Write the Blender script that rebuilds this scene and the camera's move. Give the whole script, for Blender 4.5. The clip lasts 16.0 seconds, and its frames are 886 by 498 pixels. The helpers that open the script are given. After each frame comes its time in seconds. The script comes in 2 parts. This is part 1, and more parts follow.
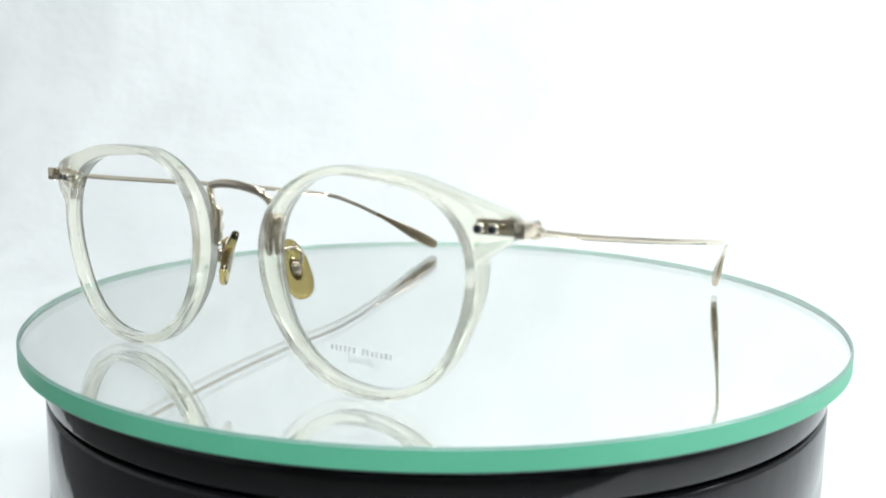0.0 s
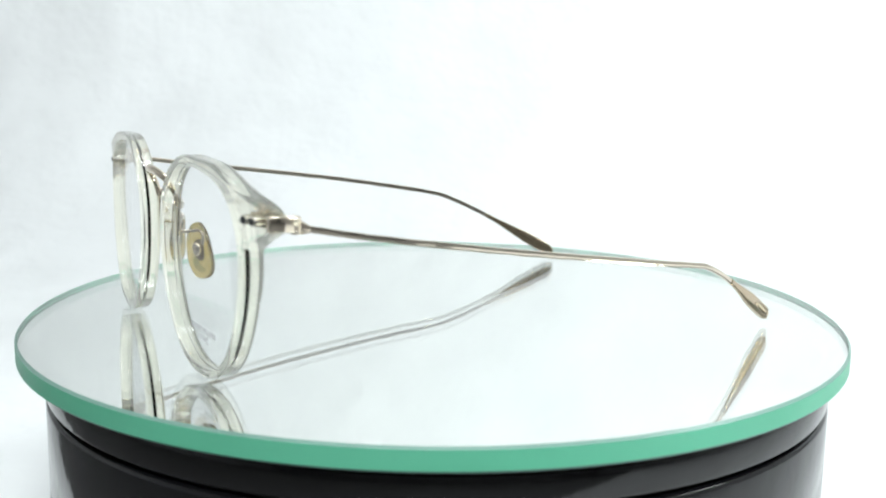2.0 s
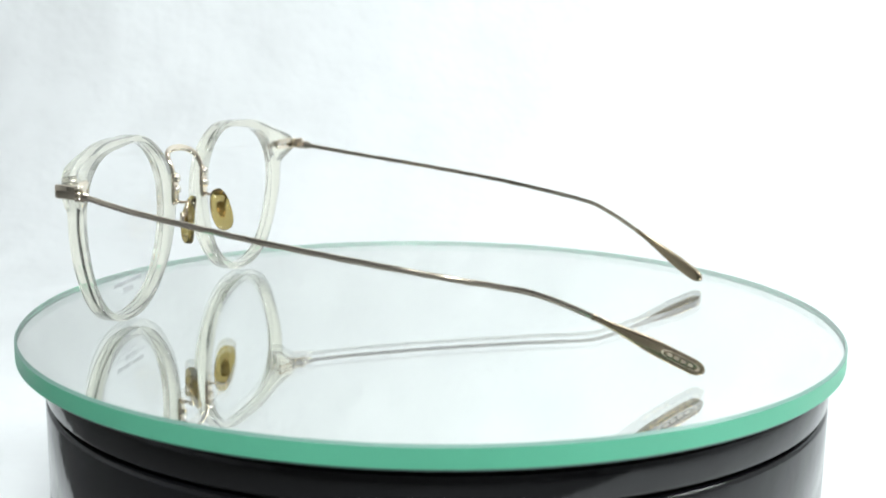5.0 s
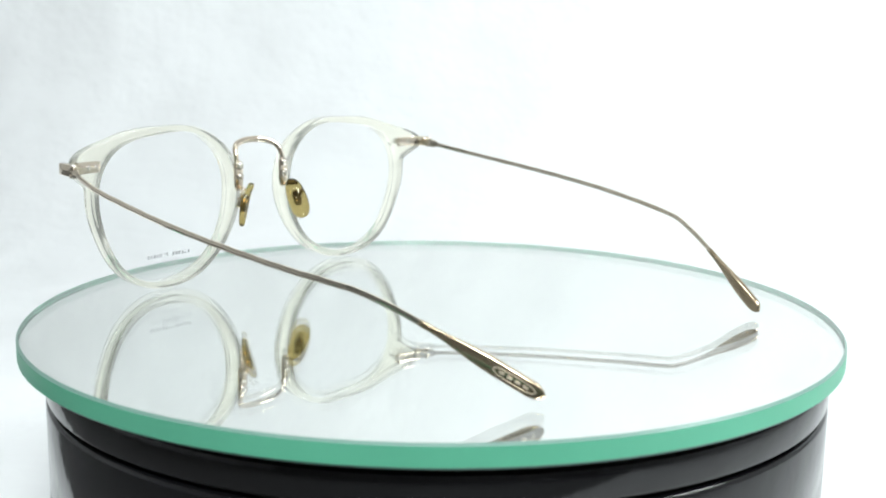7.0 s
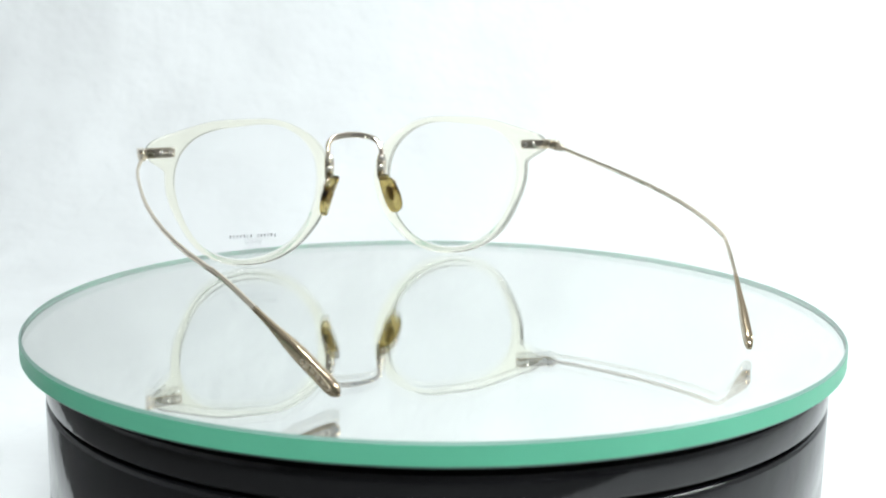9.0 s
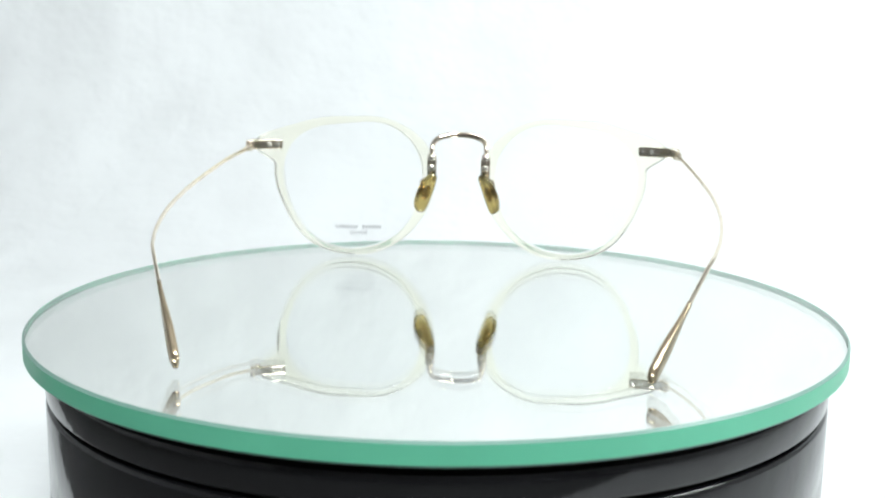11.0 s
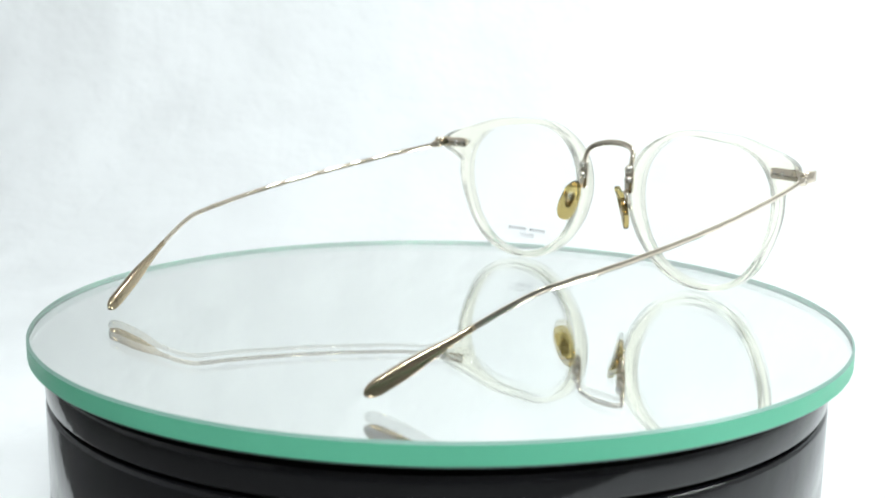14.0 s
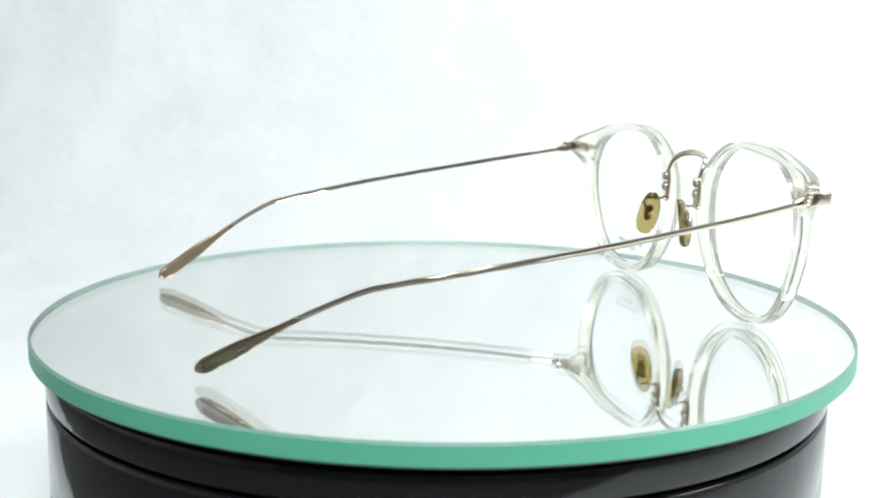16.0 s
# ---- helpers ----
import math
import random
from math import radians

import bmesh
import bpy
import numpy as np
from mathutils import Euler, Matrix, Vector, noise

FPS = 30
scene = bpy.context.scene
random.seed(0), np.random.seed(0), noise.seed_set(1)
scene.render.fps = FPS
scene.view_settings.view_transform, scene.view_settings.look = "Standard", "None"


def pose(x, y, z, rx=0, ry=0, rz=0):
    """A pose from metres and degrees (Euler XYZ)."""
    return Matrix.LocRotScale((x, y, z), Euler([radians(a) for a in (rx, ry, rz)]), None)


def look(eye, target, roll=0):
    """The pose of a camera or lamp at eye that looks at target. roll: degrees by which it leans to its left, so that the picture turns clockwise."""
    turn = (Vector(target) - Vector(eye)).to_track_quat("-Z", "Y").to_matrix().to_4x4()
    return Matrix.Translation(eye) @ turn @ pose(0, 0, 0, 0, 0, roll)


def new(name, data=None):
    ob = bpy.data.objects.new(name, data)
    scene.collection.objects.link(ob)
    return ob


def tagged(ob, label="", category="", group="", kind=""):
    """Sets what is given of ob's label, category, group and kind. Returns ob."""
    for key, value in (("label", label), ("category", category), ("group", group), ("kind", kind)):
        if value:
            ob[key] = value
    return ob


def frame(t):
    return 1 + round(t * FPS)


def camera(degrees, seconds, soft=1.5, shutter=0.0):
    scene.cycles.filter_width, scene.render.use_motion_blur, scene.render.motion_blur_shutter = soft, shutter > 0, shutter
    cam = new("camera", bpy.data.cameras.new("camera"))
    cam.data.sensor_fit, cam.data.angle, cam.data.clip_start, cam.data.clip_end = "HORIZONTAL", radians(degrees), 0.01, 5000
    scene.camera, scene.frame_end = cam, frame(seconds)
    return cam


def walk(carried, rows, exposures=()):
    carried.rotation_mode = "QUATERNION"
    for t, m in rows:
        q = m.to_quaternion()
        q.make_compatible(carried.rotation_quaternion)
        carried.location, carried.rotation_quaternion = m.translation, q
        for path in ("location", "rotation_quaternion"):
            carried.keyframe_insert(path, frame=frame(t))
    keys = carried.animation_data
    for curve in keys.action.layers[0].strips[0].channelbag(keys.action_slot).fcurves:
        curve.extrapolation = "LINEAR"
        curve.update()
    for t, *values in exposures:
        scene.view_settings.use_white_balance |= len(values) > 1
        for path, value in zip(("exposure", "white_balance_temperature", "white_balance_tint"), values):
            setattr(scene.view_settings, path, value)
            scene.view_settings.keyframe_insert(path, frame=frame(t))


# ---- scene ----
# ---- camera: it stands still ----
cam = camera(42.81, 16.0, soft=1.7)
cam.data.dof.use_dof = True
cam.data.dof.focus_distance = 0.30
cam.data.dof.aperture_fstop = 21
EYE = (0.0, -0.3105, 0.0733)
AIM = (0.0034, 0.6735, -0.1052)
walk(cam, [(0.0, look(EYE, AIM, 0.76)), (16.0, look(EYE, AIM, 0.76))])

RATE = -13.59          # turntable, degrees a second
TABLE_Z = -0.075       # top of the paper-covered table
GLASS = 0.0053         # mirror plate thickness

# ---- light ----
world = bpy.data.worlds.new("room_air")
scene.world = world
world.use_nodes = True
world.node_tree.nodes["Background"].inputs[0].default_value = (0.85, 0.93, 1.0, 1)
world.node_tree.nodes["Background"].inputs[1].default_value = 0.05


def area_lamp(name, eye, target, w, h, watts, colour):
    data = bpy.data.lights.new(name, "AREA")
    data.shape, data.size, data.size_y = "RECTANGLE", w, h
    data.energy, data.color = watts, colour
    ob = new(name, data)
    ob.matrix_world = look(eye, target)
    return ob


area_lamp("lamp_overhead", (0.06, 0.08, 0.92), (0.06, 0.14, 0.0), 0.20, 0.14, 3.4, (0.928, 0.985, 0.995))
area_lamp("lamp_right", (0.60, -0.02, 0.58), (0.16, 0.65, 0.20), 0.26, 0.20, 3.95, (0.928, 0.985, 0.995))
area_lamp("lamp_front", (0.06, -0.62, 0.56), (0.0, -0.05, -0.02), 0.18, 0.12, 5.8, (0.928, 0.985, 0.995))
scene.view_settings.exposure = 0.0


# ---- materials ----
def material(name, colour, rough, metal=0.0, trans=0.0, ior=1.5, vary=0.0, scale=400.0, bump=0.0, coat=0.0, rough_vary=0.0):
    m = bpy.data.materials.new(name)
    m.use_nodes = True
    nt = m.node_tree
    b = nt.nodes["Principled BSDF"]
    b.inputs["Base Color"].default_value = (*colour, 1)
    b.inputs["Roughness"].default_value = rough
    b.inputs["Metallic"].default_value = metal
    b.inputs["Transmission Weight"].default_value = trans
    b.inputs["IOR"].default_value = ior
    b.inputs["Coat Weight"].default_value = coat
    if vary or bump or rough_vary:
        co = nt.nodes.new("ShaderNodeTexCoord")
        n1 = nt.nodes.new("ShaderNodeTexNoise")
        n1.inputs["Scale"].default_value = scale
        n1.inputs["Detail"].default_value = 4
        nt.links.new(co.outputs["Object"], n1.inputs["Vector"])
        n2 = nt.nodes.new("ShaderNodeTexNoise")
        n2.inputs["Scale"].default_value = scale * 0.12
        nt.links.new(co.outputs["Object"], n2.inputs["Vector"])
        mix = nt.nodes.new("ShaderNodeMath")
        mix.operation = "ADD"
        nt.links.new(n1.outputs["Fac"], mix.inputs[0])
        nt.links.new(n2.outputs["Fac"], mix.inputs[1])
        if vary:
            ramp = nt.nodes.new("ShaderNodeMapRange")
            ramp.inputs["From Min"].default_value, ramp.inputs["From Max"].default_value = 0.6, 1.4
            ramp.inputs["To Min"].default_value, ramp.inputs["To Max"].default_value = 1 - vary, 1.0
            nt.links.new(mix.outputs[0], ramp.inputs["Value"])
            mul = nt.nodes.new("ShaderNodeVectorMath")
            mul.operation = "SCALE"
            mul.inputs[0].default_value = colour
            nt.links.new(ramp.outputs[0], mul.inputs["Scale"])
            nt.links.new(mul.outputs[0], b.inputs["Base Color"])
        if rough_vary:
            rr = nt.nodes.new("ShaderNodeMapRange")
            rr.inputs["From Min"].default_value, rr.inputs["From Max"].default_value = 0.6, 1.4
            rr.inputs["To Min"].default_value, rr.inputs["To Max"].default_value = rough, rough + rough_vary
            nt.links.new(mix.outputs[0], rr.inputs["Value"])
            nt.links.new(rr.outputs[0], b.inputs["Roughness"])
        if bump:
            bp = nt.nodes.new("ShaderNodeBump")
            bp.inputs["Strength"].default_value = 1.0
            bp.inputs["Distance"].default_value = bump
            nt.links.new(mix.outputs[0], bp.inputs["Height"])
            nt.links.new(bp.outputs[0], b.inputs["Normal"])
    return m


PAPER = material("white_paper", (0.86, 0.875, 0.88), 0.9, vary=0.12, scale=16, bump=0.008)
# the next four are unseen surroundings, added for bounce light and reflections
DARK_WALL = material("grey_unseen_wall", (0.42, 0.42, 0.42), 0.9, vary=0.1, scale=5)
PALE_WALL = material("white_unseen_bounce", (0.84, 0.84, 0.84), 0.9, vary=0.1, scale=5)
WORKTOP = material("grey_unseen_worktop", (0.16, 0.16, 0.16), 0.5, vary=0.3, scale=20)
CEILING = material("white_unseen_roof", (0.80, 0.80, 0.80), 0.9, vary=0.05, scale=5)
GLASS_CLEAR = material("float_glass", (0.988, 0.995, 0.985), 0.0, trans=1.0, ior=1.52)
SILVER = material("mirror_silvering", (0.945, 0.965, 0.95), 0.0, metal=1.0)
GLASS_EDGE = material("ground_green_glass_edge", (0.18, 0.76, 0.48), 0.36, trans=0.33, ior=1.45, vary=0.10, scale=60, rough_vary=0.1)
GLASS_BEVEL = material("polished_glass_bevel", (0.20, 0.36, 0.30), 0.35, ior=1.52, vary=0.1, scale=200)
BLACK = material("black_gloss_plastic", (0.006, 0.006, 0.007), 0.03, ior=1.5, vary=0.3, scale=45, rough_vary=0.14, bump=0.0004)
BLACK_MATT = material("black_groove", (0.004, 0.004, 0.004), 0.6, vary=0.2, scale=120)
ACETATE = material("pale_yellow_clear_acetate", (1.0, 0.982, 0.855), 0.0, trans=1.0, ior=1.25, coat=0.5)
nt = ACETATE.node_tree
clear = nt.nodes.new("ShaderNodeBsdfTransparent")
clear.inputs["Color"].default_value = (1.0, 0.995, 0.968, 1)
blend = nt.nodes.new("ShaderNodeMixShader")
blend.inputs[0].default_value = 0.22
nt.links.new(nt.nodes["Principled BSDF"].outputs[0], blend.inputs[1])
nt.links.new(clear.outputs[0], blend.inputs[2])
nt.links.new(blend.outputs[0], nt.nodes["Material Output"].inputs["Surface"])
LENS = material("demo_lens", (0.975, 0.98, 0.98), 0.0, trans=1.0, ior=1.14)
GOLD = material("antique_gold_metal", (0.87, 0.77, 0.63), 0.06, metal=1.0, vary=0.10, scale=900, rough_vary=0.05)
GOLD_MATT = material("brushed_gold_metal", (0.56, 0.45, 0.31), 0.15, metal=1.0, vary=0.05, scale=3000, rough_vary=0.06)
PAD = material("amber_nose_pad", (0.52, 0.41, 0.16), 0.03, trans=1.0, ior=1.48)
STEEL = material("rivet_steel", (0.82, 0.78, 0.70), 0.22, metal=1.0, vary=0.1, scale=1500)
PRINT = material("grey_lens_print", (0.76, 0.76, 0.79), 0.5, vary=0.1, scale=2000)
ENGRAVED = material("pale_engraving", (0.72, 0.63, 0.49), 0.3, metal=0.8, vary=0.1, scale=2000)
PIN_DARK = material("dark_rivet_pin", (0.05, 0.055, 0.06), 0.3, metal=0.6, vary=0.1, scale=2000)


# ---- mesh helpers ----
MM = 0.001


def part(name, bm, mat, parent=None, label="", smooth=True):
    me = bpy.data.meshes.new(name)
    bmesh.ops.recalc_face_normals(bm, faces=bm.faces)
    for f in bm.faces:
        f.smooth = smooth
    bm.to_mesh(me)
    bm.free()
    for m in (mat if isinstance(mat, (list, tuple)) else [mat]):
        me.materials.append(m)
    ob = new(name, me)
    ob.parent = parent
    if label:
        tagged(ob, label)
    return ob


def skin(bm, rings, close_ring=True, caps=True, loop=False):
    """Joins rings of points into a surface."""
    vs = [[bm.verts.new(p) for p in r] for r in rings]
    n = len(vs[0])
    pairs = list(zip(vs, vs[1:])) + ([(vs[-1], vs[0])] if loop else [])
    for a, b in pairs:
        for i in range(n if close_ring else n - 1):
            j = (i + 1) % n
            bm.faces.new((a[i], a[j], b[j], b[i]))
    if caps and not loop:
        bm.faces.new(vs[0][::-1])
        bm.faces.new(vs[-1])
    return vs


def lathe(bm, profile, n=192, cx=0.0, cy=0.0, mats=None):
    """Turns a profile of (radius, z) round an upright axis; closed on the axis where the radius is 0."""
    rings = []
    for r, z in profile:
        if r == 0:
            rings.append([bm.verts.new((cx, cy, z))])
        else:
            rings.append([bm.verts.new((cx + r * math.cos(2 * math.pi * k / n), cy + r * math.sin(2 * math.pi * k / n), z)) for k in range(n)])
    for s, (a, b) in enumerate(zip(rings, rings[1:])):
        for k in range(n):
            j = (k + 1) % n
            if len(a) == 1:
                f = bm.faces.new((a[0], b[k], b[j]))
            elif len(b) == 1:
                f = bm.faces.new((a[k], a[j], b[0]))
            else:
                f = bm.faces.new((a[k], a[j], b[j], b[k]))
            if mats:
                f.material_index = mats[s]


def spline(points, steps):
    """Catmull-Rom curve through a few points."""
    P = [np.array(p, float) for p in points]
    P = [2 * P[0] - P[1]] + P + [2 * P[-1] - P[-2]]
    out = []
    for i in range(1, len(P) - 2):
        a, b, c, d = P[i - 1:i + 3]
        for k in range(steps):
            t = k / steps
            out.append(0.5 * (2 * b + (c - a) * t + (2 * a - 5 * b + 4 * c - d) * t * t + (3 * b - a - 3 * c + d) * t ** 3))
    out.append(P[-2])
    return out


def sweep(bm, spine, half, up=(0, 0, 1), n=14, power=2.0):
    """A tube along a spine; half(s) gives the half width (sideways) and half height at s in 0..1."""
    up = np.array(up, float)
    rings = []
    for i, p in enumerate(spine):
        t = spine[min(i + 1, len(spine) - 1)] - spine[max(i - 1, 0)]
        t = t / np.linalg.norm(t)
        side = np.cross(t, up)
        side /= np.linalg.norm(side)
        top = np.cross(side, t)
        w, h = half(i / (len(spine) - 1))
        ring = []
        for k in range(n):
            a = 2 * math.pi * k / n
            ca, sa = math.cos(a), math.sin(a)
            q = p + side * w * math.copysign(abs(ca) ** (2 / power), ca) + top * h * math.copysign(abs(sa) ** (2 / power), sa)
            ring.append(Vector(q) * MM)
        rings.append(ring)
    skin(bm, rings)


FACETS = ((1, 0), (0.9, 0.45), (0.63, 0.9), (0.36, 1.0))   # half of the wire's outline, one quarter


def faceted(bm, spine, half, up=(0, 0, 1)):
    """A fine wire with long flat facets along a spine."""
    quarter = list(FACETS)
    outline = quarter + [(-x, z) for x, z in quarter[::-1]] + [(-x, -z) for x, z in quarter[1:]] + [(x, -z) for x, z in quarter[:0:-1]]
    up = np.array(up, float)
    rings = []
    for i, p in enumerate(spine):
        t = spine[min(i + 1, len(spine) - 1)] - spine[max(i - 1, 0)]
        t = t / np.linalg.norm(t)
        side = np.cross(t, up)
        side /= np.linalg.norm(side)
        top = np.cross(side, t)
        w, h = half(i / (len(spine) - 1))
        rings.append([Vector(p + side * w * a + top * h * b) * MM for a, b in outline])
    skin(bm, rings)


def slab(bm, centre, ux, uy, uz, hx, hy, hz, round_mm=0.3, n=6, power=4.0):
    """A rounded block: superellipse outline in ux, uy with eased faces along uz. All in mm."""
    c, ux, uy, uz = (Vector(v) for v in (centre, ux, uy, uz))
    rings = []
    for lift, shrink in ((-1, 1), (-1, 0.35), (-1, 0), (1, 0), (1, 0.35), (1, 1)):
        z = hz * lift
        if shrink == 0:
            z = (hz - round_mm) * lift
        elif shrink == 0.35:
            z = (hz - round_mm * 0.3) * lift
        ring = []
        for k in range(4 * n):
            a = 2 * math.pi * k / (4 * n)
            ca, sa = math.cos(a), math.sin(a)
            x = (hx - round_mm * shrink) * math.copysign(abs(ca) ** (2 / power), ca)
            y = (hy - round_mm * shrink) * math.copysign(abs(sa) ** (2 / power), sa)
            ring.append((c + ux * x + uy * y + uz * z) * MM)
        rings.append(ring)
    skin(bm, rings)


def pin(bm, centre, axis, radius, length, dome=0.4, n=14):
    """A short round pin with a domed head, from centre along axis (mm)."""
    c, ax = Vector(centre), Vector(axis).normalized()
    u = ax.orthogonal().normalized()
    v = ax.cross(u)
    prof = [(radius, 0), (radius, length), (radius * 0.85, length + dome * 0.55), (radius * 0.5, length + dome * 0.9), (radius * 0.12, length + dome)]
    skin(bm, [[(c + ax * z + (u * math.cos(2 * math.pi * k / n) + v * math.sin(2 * math.pi * k / n)) * r) * MM for k in range(n)] for r, z in prof])


# ---- the place ----
def build_backdrop():
    bm = bmesh.new()
    prof = [(0.0, TABLE_Z), (0.35 / 3, TABLE_Z), (0.7 / 3, TABLE_Z), (0.35, TABLE_Z)]
    R = 0.30
    for k in range(1, 13):
        a = math.pi / 2 * k / 12
        prof.append((0.35 + R * math.sin(a), TABLE_Z + R * (1 - math.cos(a))))
    for z in np.linspace(TABLE_Z + R + 0.06, 1.17, 22):
        prof.append((0.65, z))
    xs = np.linspace(-1.12, 1.12, 90)
    rows = []
    for y, z in prof:
        row = []
        for x in xs:
            w = 0.0
            if y > 0.4:
                w = 0.010 * noise.noise((x * 3.1, z * 2.3, y)) + 0.006 * noise.noise((x * 11, z * 9, 4.0))
            if y <= 0.35:   # the front edge lies askew on the table
                edge = min(0.30, max(-1.0, -0.12 - 0.75 * x))
                row.append(bm.verts.new((x, edge + (0.35 - edge) * y / 0.35, z)))
                continue
            row.append(bm.verts.new((x, y + w, z)))
        rows.append(row)
    for a, b in zip(rows, rows[1:]):
        for i in range(len(xs) - 1):
            bm.faces.new((a[i], a[i + 1], b[i + 1], b[i]))
    ob = part("backdrop", bm, PAPER)
    tagged(ob, "white seamless paper sweep, slightly wrinkled and brightly lit", "backdrop", kind="structure")


def box(bm, x0, x1, y0, y1, z0, z1):
    v = [bm.verts.new((x, y, z)) for z in (z0, z1) for y in (y0, y1) for x in (x0, x1)]
    for f in ((0, 2, 3, 1), (4, 5, 7, 6), (0, 1, 5, 4), (2, 6, 7, 3), (0, 4, 6, 2), (1, 3, 7, 5)):
        bm.faces.new([v[i] for i in f])


# Out of view: added walls, pale to bounce light, grey to darken reflections.
def build_unseen_room():
    def wall(name, mat, dims, label):
        bm = bmesh.new()
        box(bm, *dims)
        tagged(part(name, bm, mat, smooth=False), label, "ceiling" if name == "ceiling" else "floor" if name == "floor" else "wall", kind="structure")
    wall("floor", PALE_WALL, (-1.2, 1.2, -1.4, 1.0, -0.95, -0.85), "pale unseen floor, added to close the room")
    wall("ceiling", CEILING, (-1.3, 1.3, -1.5, 1.1, 1.20, 1.26), "white unseen roof, added to bounce light")
    wall("wall_north", PALE_WALL, (-1.3, 1.3, 1.0, 1.1, -0.95, 1.20), "white unseen wall, added to bounce light")
    wall("wall_south", DARK_WALL, (-1.3, 1.3, -1.5, -1.4, -0.95, 1.20), "grey unseen wall, added for darker reflections")
    wall("wall_west", PALE_WALL, (-1.3, -1.2, -1.4, 1.0, -0.95, 1.20), "white unseen wall, added to bounce light")
    wall("wall_east", PALE_WALL, (1.2, 1.3, -1.4, 1.0, -0.95, 1.20), "white unseen wall, added to bounce light")
    bm = bmesh.new()
    box(bm, -1.15, 1.15, -1.2, 0.95, -0.85, TABLE_Z - 0.003)
    tagged(part("worktop", bm, WORKTOP, smooth=False), "grey unseen worktop under the paper, added for the base's dark reflections", "worktop", kind="structure")


def build_turntable():
    base = new("turntable_base")
    base.location = (0, 0, TABLE_Z)
    tagged(base, "round glossy black plastic motorised turntable base", "turntable")

    def ring(name, prof, mat, label=""):
        bm = bmesh.new()
        lathe(bm, [(r, z - TABLE_Z) for r, z in prof])
        part(name, bm, mat, base, label)
    r = 0.1054
    ring("body", [(0, TABLE_Z), (r - 0.001, TABLE_Z), (r, TABLE_Z + 0.001), (r, -0.0412), (r - 0.0003, -0.0408), (r - 0.0009, -0.0406),
                  (r - 0.0009, -0.0400), (r - 0.0003, -0.0398), (r, -0.0394), (r, -0.0175), (r - 0.0003, -0.0168), (r - 0.001, -0.0164), (0, -0.0164)], BLACK)
    ring("groove_ring", [(0, -0.0163), (r - 0.0022, -0.0163), (r - 0.0022, -0.0154), (0, -0.0154)], BLACK_MATT, "matt black groove")
    ring("top_ring", [(0, -0.0153), (r - 0.0008, -0.0153), (r - 0.0002, -0.0150), (r, -0.0144), (r, -0.0086), (r - 0.0004, -0.0078), (r - 0.0014, -0.0074), (0, -0.0074)], BLACK)
    ring("spindle_pad", [(0, -0.0073), (0.085, -0.0073), (0.085, -GLASS - 0.0006), (0, -GLASS - 0.0006)], BLACK_MATT, "matt black rubber pad under the mirror")


PLATE_R, PLATE_X, PLATE_Y = 0.1105, -0.00053, -0.00155


def build_plate():
    plate = new("mirror_plate")
    tagged(plate, "round mirror plate of thick green-edged glass on the turntable", "mirror")
    bm = bmesh.new()
    R, T = PLATE_R, GLASS
    prof = [(0, 0), (R * 0.5, 0), (R - 0.0006, 0), (R, -0.0006), (R, -T + 0.0005), (R - 0.0005, -T), (R * 0.5, -T), (0, -T)]
    lathe(bm, prof, n=256, cx=PLATE_X, cy=PLATE_Y, mats=[0, 0, 2, 1, 2, 3, 3])
    part("glass", bm, [GLASS_CLEAR, GLASS_EDGE, GLASS_BEVEL, SILVER], plate, "clear glass with a ground green edge", smooth=False)
    bm = bmesh.new()
    lathe(bm, [(0, -T - 0.0001), (R - 0.0012, -T - 0.0001), (R - 0.0012, -T - 0.0005), (0, -T - 0.0005)], n=128, cx=PLATE_X, cy=PLATE_Y)
    part("backing", bm, BLACK_MATT, plate, "dark painted mirror backing")
    return plate


# ---- the eyeglasses: x across (mm), y from the front to the temples, z up ----
CX, CZ = 37.1, 24.6


def wave(phi, c0, terms):
    return c0 + sum(a * math.cos(k * phi) + b * math.sin(k * phi) for k, (a, b) in enumerate(terms, 1))


def inner_r(phi):
    """The panto-shaped lens opening."""
    d = math.degrees(phi) % 360 - 135
    return wave(phi, 23.3, ((-0.68, 0.74), (1.0, -0.2), (0.1, 0.91), (-0.6, 0.2))) - 0.5 * math.exp(-(d / 18) ** 2) + 0.5 * math.exp(-((d - 140) / 40) ** 2)


def outer_r(phi):
    """The rim's outside: wider at the nose, drawn out to the endpiece."""
    r = wave(phi, 25.75, ((-1.45, 0.86), (1.7, 0.65), (-0.15, 1.45), (-0.1, -0.14)))
    d = math.degrees(math.atan2(math.sin(phi), math.cos(phi))) - 23.8
    w, p = (14.0, 1.5) if d > 0 else (3.4, 2.0)
    foot = math.degrees(phi) % 360 - 270
    r -= 0.6 * math.exp(-(foot / 40) ** 2)
    low = inner_r(phi) + 1.8
    r = (r + low + math.sqrt((r - low) ** 2 + 0.5)) / 2
    return r + 7.9 * math.exp(-(max(0.0, abs(d) - (2.5 if d > 0 else 2.0)) / w) ** p)


def front_y(x):
    return -3.3 + 3.1 * (x / 61) ** 2 + 3.2 * (max(0.0, abs(x) - 60) / 11) ** 2


THICK = 4.3


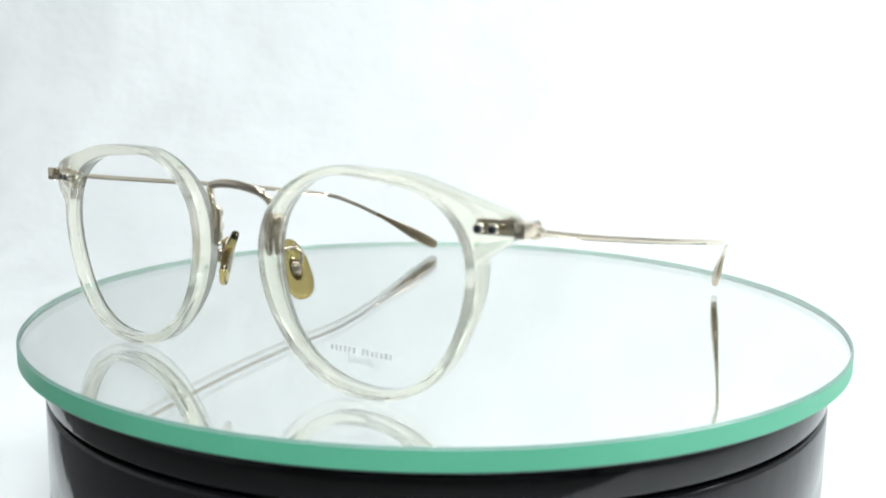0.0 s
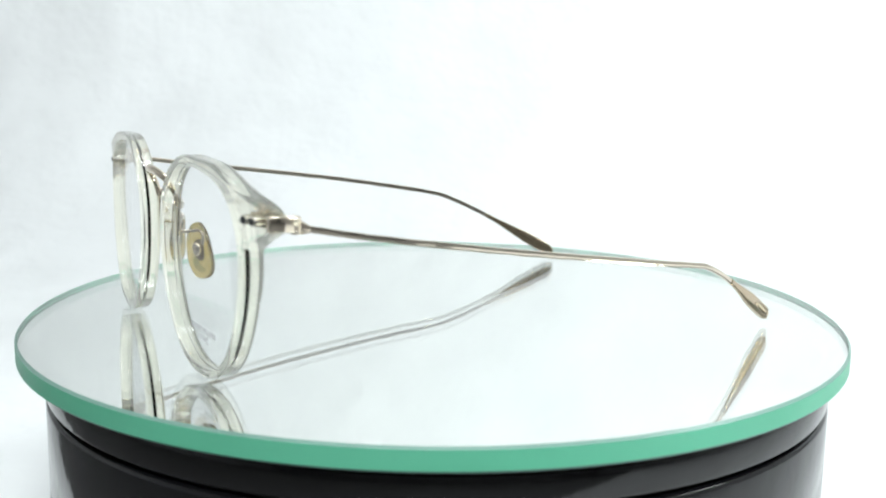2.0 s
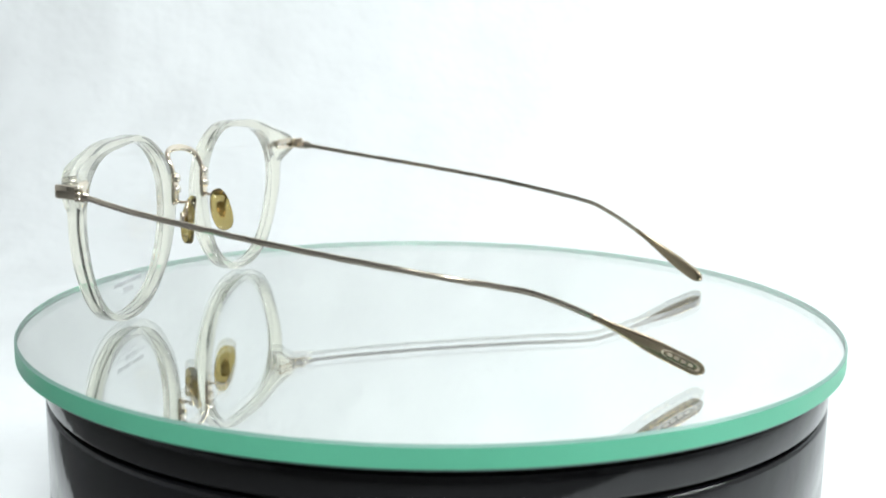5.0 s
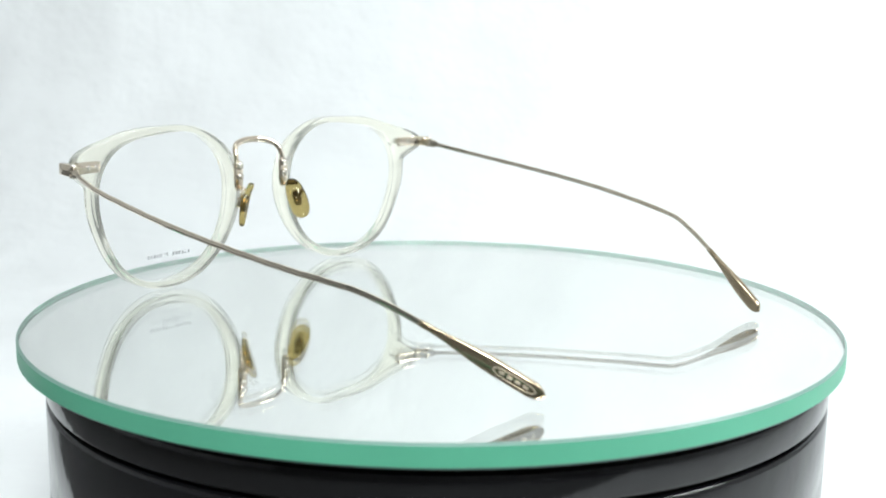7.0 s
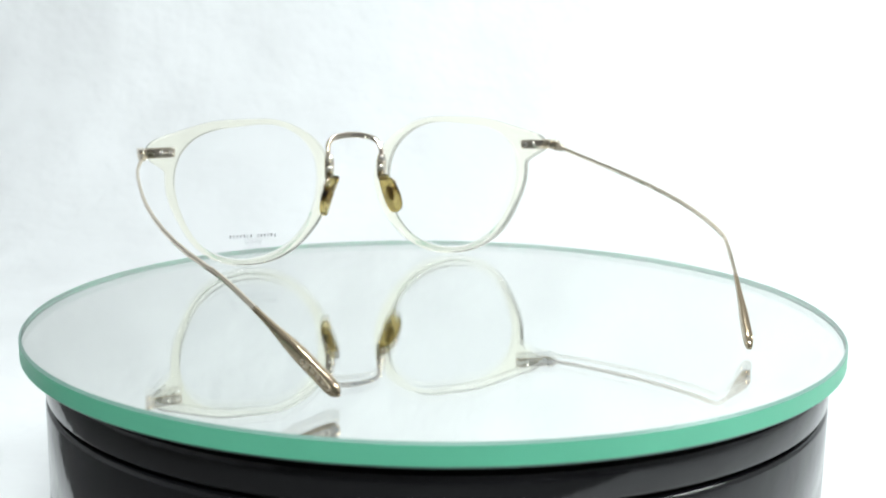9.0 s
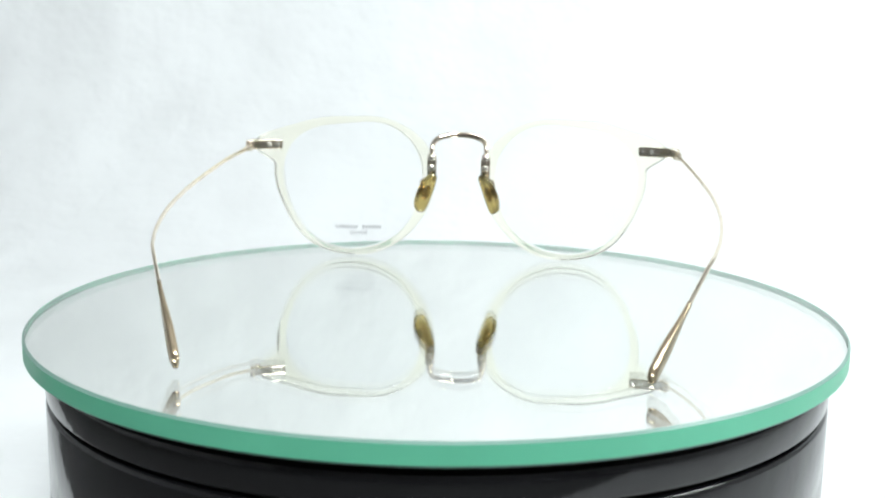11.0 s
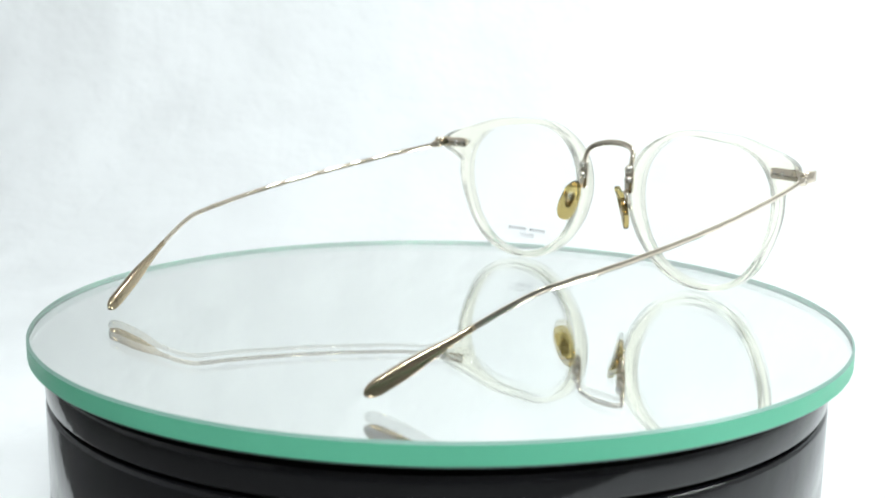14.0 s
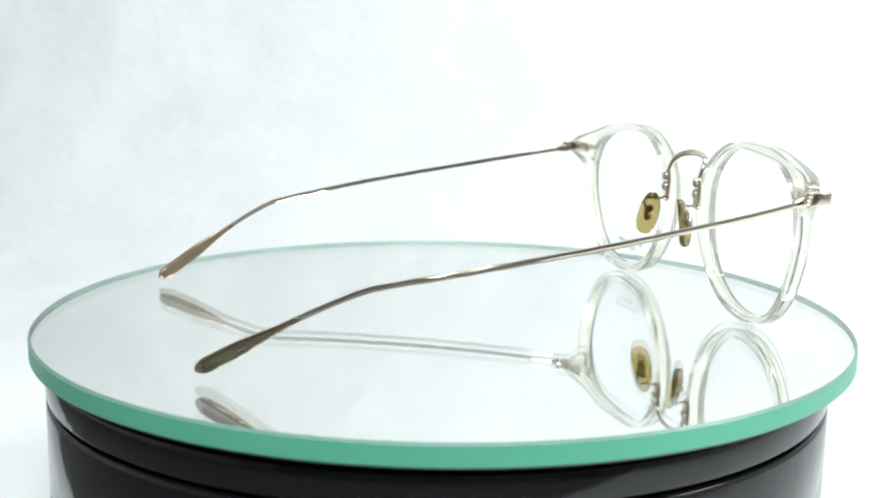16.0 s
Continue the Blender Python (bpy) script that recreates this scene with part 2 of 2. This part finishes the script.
def build_rim(side, parent):
    phis = [2 * math.pi * k / 150 for k in range(150)] + [math.radians(10 + 0.8 * k) + 1e-4 for k in range(30)]
    rings = []
    for phi in sorted(phis):
        ri, ro = inner_r(phi), outer_r(phi)
        w = ro - ri
        b = min(0.7, w * 0.25)
        e = 0.12
        sec = [(0, 0.25 + e), (0, 0.25), (0.08, 0.08), (0.25, 0), (0.25 + e, 0), (w - b * 1.2 - e, 0), (w - b * 1.2, 0), (w - b * 0.5, b * 0.22), (w - b * 0.12, b * 0.7), (w, b * 1.3), (w, b * 1.3 + e),
               (w, THICK - b * 1.1 - e), (w, THICK - b * 1.1), (w - b * 0.2, THICK - b * 0.45), (w - b * 0.6, THICK - b * 0.12), (w - b * 1.1, THICK), (w - b * 1.1 - e, THICK),
               (0.25 + e, THICK), (0.25, THICK), (0.08, THICK - 0.08), (0, THICK - 0.25), (0, THICK - 0.25 - e)]
        ring = []
        for s, d in sec:
            x = CX + (ri + s) * math.cos(phi)
            z = CZ + (ri + s) * math.sin(phi)
            ring.append(Vector((side * x, front_y(x) + d, z)) * MM)
        rings.append(ring)
    bm = bmesh.new()
    skin(bm, rings, loop=True)
    return part("rim", bm, ACETATE, parent, "pale yellow transparent acetate rim with endpiece")


def build_lens(side, parent):
    bm = bmesh.new()
    n, m = 120, 8

    def at(phi, r, depth):
        x = CX + r * math.cos(phi)
        return bm.verts.new(Vector((side * x, front_y(min(x, 60)) + depth, CZ + r * math.sin(phi))) * MM)
    turns = [2 * math.pi * k / n for k in range(n)]
    rim_ring = [at(phi, inner_r(phi) - 0.02, 2.25) for phi in turns]   # both faces run out to one fine edge in the rim's seat
    for depth in (1.85, 2.65):
        c = at(0.0, 0.0, depth)
        rows = [[at(phi, inner_r(phi) * share, depth) for phi in turns] for share in [0.99 * k / m for k in range(1, m)] + [0.985, 0.994]] + [rim_ring]
        for k in range(n):
            bm.faces.new((c, rows[0][k], rows[0][(k + 1) % n]))
            for a, b in zip(rows, rows[1:]):
                bm.faces.new((a[k], b[k], b[(k + 1) % n], a[(k + 1) % n]))
    lens = part("lens", bm, LENS, parent, "clear demonstration lens")
    return lens


def build_print(lens):
    """Plain bars where the lens is printed."""
    bm = bmesh.new()

    def bar(x0, x1, z0, z1):
        ps = []
        for dy in (1.76, 1.83):
            for x, z in ((x0, z0), (x1, z0), (x1, z1), (x0, z1)):
                ps.append(bm.verts.new(Vector((x, front_y(x) + dy, z)) * MM))
        for f in ((0, 1, 2, 3), (7, 6, 5, 4), (0, 4, 5, 1), (1, 5, 6, 2), (2, 6, 7, 3), (3, 7, 4, 0)):
            bm.faces.new([ps[i] for i in f])
    for k in range(14):
        if k != 6:   # two words of capitals, then a short second line in a thin frame
            bar(27.2 + 1.16 * k, 27.2 + 1.16 * k + 0.5, 9.2, 10.4)
    for k in range(8):
        bar(32.1 + 0.74 * k, 32.1 + 0.74 * k + 0.32, 7.45, 8.1)
    for z in (7.0, 8.45):
        bar(31.5, 38.5, z, z + 0.1)
    part("print", bm, PRINT, lens, "small grey bars printed on the lens", smooth=False)


def build_bridge(parent):
    half = [(9.4, 1.1, 34.6), (9.3, 0.5, 37.2), (8.8, -0.6, 39.6), (7.0, -1.8, 41.2), (3.5, -2.6, 42.1)]
    pts = [(-x, y, z) for x, y, z in half] + [(0, -2.9, 42.3)] + half[::-1]
    bm = bmesh.new()
    sweep(bm, spline(pts, 6), lambda s: (0.72 + 0.3 * math.sin(math.pi * s) ** 2, 0.66 + 0.12 * math.sin(math.pi * s)), up=(0, 1, 0.02), n=12, power=2.6)
    part("bridge", bm, GOLD, parent, "arched antique gold metal bridge")


def build_nose(side, parent):
    bm = bmesh.new()
    slab(bm, (side * 9.2, 1.3, 31.6), (1, 0, 0), (0, 0, 1), (0, 1, 0), 1.6, 4.7, 0.55, 0.25, power=3.6)
    plate = part("bridge_plate", bm, GOLD, parent, "gold metal plate riveted to the rim")
    for z in (34.7, 31.4):
        bm = bmesh.new()
        pin(bm, (side * 9.2, 1.75, z), (0, 1, 0), 1.3, 0.5, 0.75)
        part("rivet", bm, STEEL, plate)
    bm = bmesh.new()
    arm = spline([(side * 9.2, 1.6, 28.2), (side * 9.4, 3.4, 27.8), (side * 10.8, 5.8, 28.1), (side * 12.3, 6.5, 27.0), (side * 12.4, 6.2, 24.4)], 6)
    sweep(bm, arm, lambda s: (0.45, 0.45), up=(0.3, 0.1, 0.2), n=10)
    part("pad_arm", bm, GOLD, parent, "thin gold pad arm")
    nrm = Vector((side * 0.78, -0.62, 0.0)).normalized()
    tall = Vector((side * -0.36, -0.05, 0.93))
    nrm = (nrm - tall * nrm.dot(tall) / tall.length_squared).normalized()
    tall.normalize()
    wide = tall.cross(nrm)
    c = Vector((side * 10.8, 6.2, 23.3))
    rings = []
    for lift, sh in ((-1.0, 0.5), (-0.97, 0.82), (-0.78, 0.95), (-0.3, 1.0), (0.3, 1.0), (0.75, 0.95), (0.93, 0.82), (0.96, 0.5)):
        ring = []
        for k in range(36):
            a = 2 * math.pi * k / 36
            w = (3.15 - 0.45 * math.sin(a)) * math.copysign(abs(math.cos(a)) ** 0.8, math.cos(a))
            h = 7.0 * math.copysign(abs(math.sin(a)) ** 0.86, math.sin(a))
            bow = -0.018 * h * h
            ring.append((c + wide * w * sh + tall * h * (0.5 + 0.5 * sh) + nrm * (lift * 0.95 + bow + 0.4)) * MM)
        rings.append(ring)
    bm = bmesh.new()
    skin(bm, rings)
    pad = part("nose_pad", bm, PAD, parent, "translucent amber nose pad with dark edge")
    bm = bmesh.new()
    slab(bm, c + nrm * 0.35, wide, tall, nrm, 1.3, 2.7, 0.3, 0.12, power=2.2)
    part("pad_core", bm, GOLD_MATT, pad, "dark gold metal core inside the pad")
    bm = bmesh.new()
    slab(bm, c + nrm * 1.7, wide, tall, nrm, 1.0, 1.6, 0.75, 0.3, power=3.0)
    for k in (-1, 1):
        pin(bm, c + nrm * 2.2 + tall * 1.1 * k, nrm, 0.6, 0.2, 0.35)
    part("pad_mount", bm, GOLD, pad, "small gold pad box")


def build_hinge(side, parent):
    z = 38.4
    out = 0.0 if side > 0 else 1.5   # this side stands a little wider
    bm = bmesh.new()
    t = Vector((side * 1.0, 0.23, 0.0)).normalized()
    nn = Vector((side * -0.23, 1.0, 0.0)).normalized()
    slab(bm, (side * 65.6, front_y(65.6) + THICK + 0.15, z + 0.1), t, (0, 0, 1), nn, 5.4, 1.6, 0.5, 0.2, power=8)
    shield = part("hinge_shield", bm, GOLD, parent, "gold hinge plate on the back of the endpiece")
    for x in (61.9, 64.7):
        bm = bmesh.new()
        pin(bm, (side * x, front_y(x) + THICK + 0.3, z + 0.1), nn, 0.95, 0.25, 0.5)
        part("rivet", bm, STEEL, shield)
        bm = bmesh.new()
        pin(bm, (side * x, front_y(x) + THICK + 0.2, z + 0.1), -nn, 0.70, THICK + 0.16, 0.05)
        part("rivet_pin", bm, PIN_DARK, shield, "dark rivet end showing on the front")
        bm = bmesh.new()
        pin(bm, (side * x, front_y(x) + THICK + 0.2, z + 0.1), -nn, 1.0, THICK - 0.15, 0.02)
        part("rivet_sleeve", bm, STEEL, shield, "pale steel sleeve round the rivet")
    bm = bmesh.new()
    slab(bm, (side * (70.6 + out), 5.4, z), (1, 0, 0), (0, 0, 1), (0, 1, -0.06), 1.25, 1.6, 2.6, 0.2, power=7)
    block = part("hinge_block", bm, GOLD, parent, "gold hinge block")
    for k, dz in enumerate((-1.15, 0.0, 1.15)):
        bm = bmesh.new()
        pin(bm, (side * (71.0 + out), 8.5, z - 0.35 + dz - 0.5), (0, 0, 1), 1.05 - 0.1 * (k == 1), 0.9, 0.12)
        part("hinge_barrel", bm, GOLD, block)
    bm = bmesh.new()
    pin(bm, (side * (71.0 + out), 8.5, z + 1.1), (0, 0, 1), 0.8, 0.35, 0.25)
    part("hinge_screw", bm, STEEL, block)


def build_temple(side, parent):
    pts = [(71.1, 8.8, 37.7), (71.6, 11, 37.35), (74.2, 25, 34.95), (75.6, 45, 31.9), (76, 62, 29.4), (75, 80, 26.8), (72.6, 96, 24.3), (69.6, 108, 22.4),
           (67.5, 114, 21.1), (64.8, 120, 18.7), (61.5, 127, 15.2), (57.5, 135, 10.7), (53, 143.8, 5.5), (49.8, 150.4, 1.75)]
    if side < 0:   # this temple is opened a little wider
        pts = [(x + 3.4 * (y - 9) / 140 + (1.0 if y < 12 else 0.0), 9 + (y - 9) * 0.980, z + 0.75 * math.sin(math.pi * min(1, max(0, (y - 9) / 141)))) for x, y, z in pts]
    else:
        pts = [(x + 0.75 * min(1, (y - 9) / 20), y, z) for x, y, z in pts]
    sp = spline([(side * x, y, z) for x, y, z in pts], 10)
    for q in sp:   # slight waves added to the shape, to scatter more lamp glints
        fade = min(1.0, max(0.0, (abs(q[1]) - 18) / 10), max(0.0, (124 - abs(q[1])) / 10))
        q[2] += fade * 0.03 * math.sin(q[1] / 1.35)
        q[0] += fade * 0.032 * math.sin(q[1] / 1.6 + side)
    tip = pts[-1][1]
    total = len(sp) - 1

    def half(s):
        y = abs(sp[round(s * total)][1])
        w, h = 0.52, 0.68
        if y < 10.6:
            w, h = 1.0, 1.3
        elif y < 11.2:
            w, h = 0.8, 1.05
        if 20 < y < 120:   # softly faceted wire; its ripple is also there to multiply glints
            fade = min(1.0, (y - 20) / 8, (120 - y) / 8)
            h *= 1 + fade * (0.02 * math.sin(y / 1.45) + 0.02 * math.sin(y / 3.1 + 1.0))
            w *= 1 + fade * (0.025 * math.sin(y / 1.7 + 0.6) + 0.02 * math.sin(y / 3.7))
        k = min(1.0, max(0.0, (y - 127.5) / 13.5))
        k = k * k * (3 - 2 * k)
        w, h = w + 0.45 * k, h + 1.08 * k
        end = max(0.0, (y - tip + 3.0) / 3.0)
        e = math.sqrt(max(0.05, 1 - end * end))
        return w * e, h * e
    cut = next(i for i, q in enumerate(sp) if q[1] > 129)
    bm = bmesh.new()
    faceted(bm, sp[:cut + 1], lambda s: half(s * cut / total))
    temple = part("temple", bm, GOLD, parent, "slim antique gold metal temple", smooth=False)
    bm = bmesh.new()
    sweep(bm, sp[cut - 4:], lambda s: [1.03 * v for v in half((cut - 4 + s * (total - cut + 4)) / total)], n=28, power=4.6)
    tip_part = part("temple_tip", bm, GOLD_MATT, temple, "flattened satin gold paddle tip")
    if side < 0:
        return temple
    # raised oval line and worn bars on the outer face of the tip
    a, b = Vector(sp[-15]), Vector(sp[-3])
    mid = (a + b) / 2
    t = (b - a).normalized()
    out = t.cross(Vector((0, 0, 1))).normalized() * 1.0
    if out.x * side < 0:
        out = -out
    up = out.cross(t).normalized()
    bm = bmesh.new()
    loop = []
    for k in range(40):
        an = 2 * math.pi * k / 40
        u, v = 5.2 * math.copysign(abs(math.cos(an)) ** 0.6, math.cos(an)), 0.95 * math.copysign(abs(math.sin(an)) ** 0.9, math.sin(an))
        loop.append((u, v))
    rings = []
    for u, v in loop:
        k = 1 - 0.12 / max(0.4, math.hypot(u / 4, v))
        rings.append([(mid + t * uu + up * vv + out * o) * MM for uu, vv, o in ((u, v, 0.70), (u, v, 1.12), (u * k, v * k, 1.12), (u * k, v * k, 0.70))])
    skin(bm, rings, loop=True)
    part("engraved_line", bm, ENGRAVED, temple, "pale engraved oval line")
    bm = bmesh.new()
    for k in range(4):
        slab(bm, mid + t * (-3.0 + 1.9 * k) + out * 0.97, t, up, out, 0.65, 0.34, 0.16, 0.05, power=6)
    part("engraved_bars", bm, ENGRAVED, temple, "worn pale engraved bars")
    return temple


GX, GY, GTURN = -0.04466, -0.06196, -36.08


def build_eyeglasses():
    specs = new("eyeglasses")
    tagged(specs, "round clear yellow acetate eyeglasses with gold metal temples", "eyeglasses")
    for side in (1, -1):
        build_rim(side, specs)
        lens = build_lens(side, specs)
        if side == 1:
            build_print(lens)
        build_nose(side, specs)
        build_hinge(side, specs)
        build_temple(side, specs)
    build_bridge(specs)
    for ob in specs.children:   # the front sits a touch askew on its temples
        if not ob.name.startswith("temple"):
            ob.location = (0.0006, 0, 0)
            ob.rotation_euler = (0, 0, radians(0.5))
    return specs


build_backdrop()
build_unseen_room()
build_turntable()
plate = build_plate()
specs = build_eyeglasses()


def motions():
    times = [k * 0.25 for k in range(65)]
    walk(plate, [(t, pose(0, 0, 0, 0, 0, RATE * t)) for t in times])
    rest = pose(GX, GY, 0.0003, 0, 0, GTURN)
    walk(specs, [(t, pose(0, 0, 0, 0, 0, RATE * t) @ rest) for t in times])


motions()
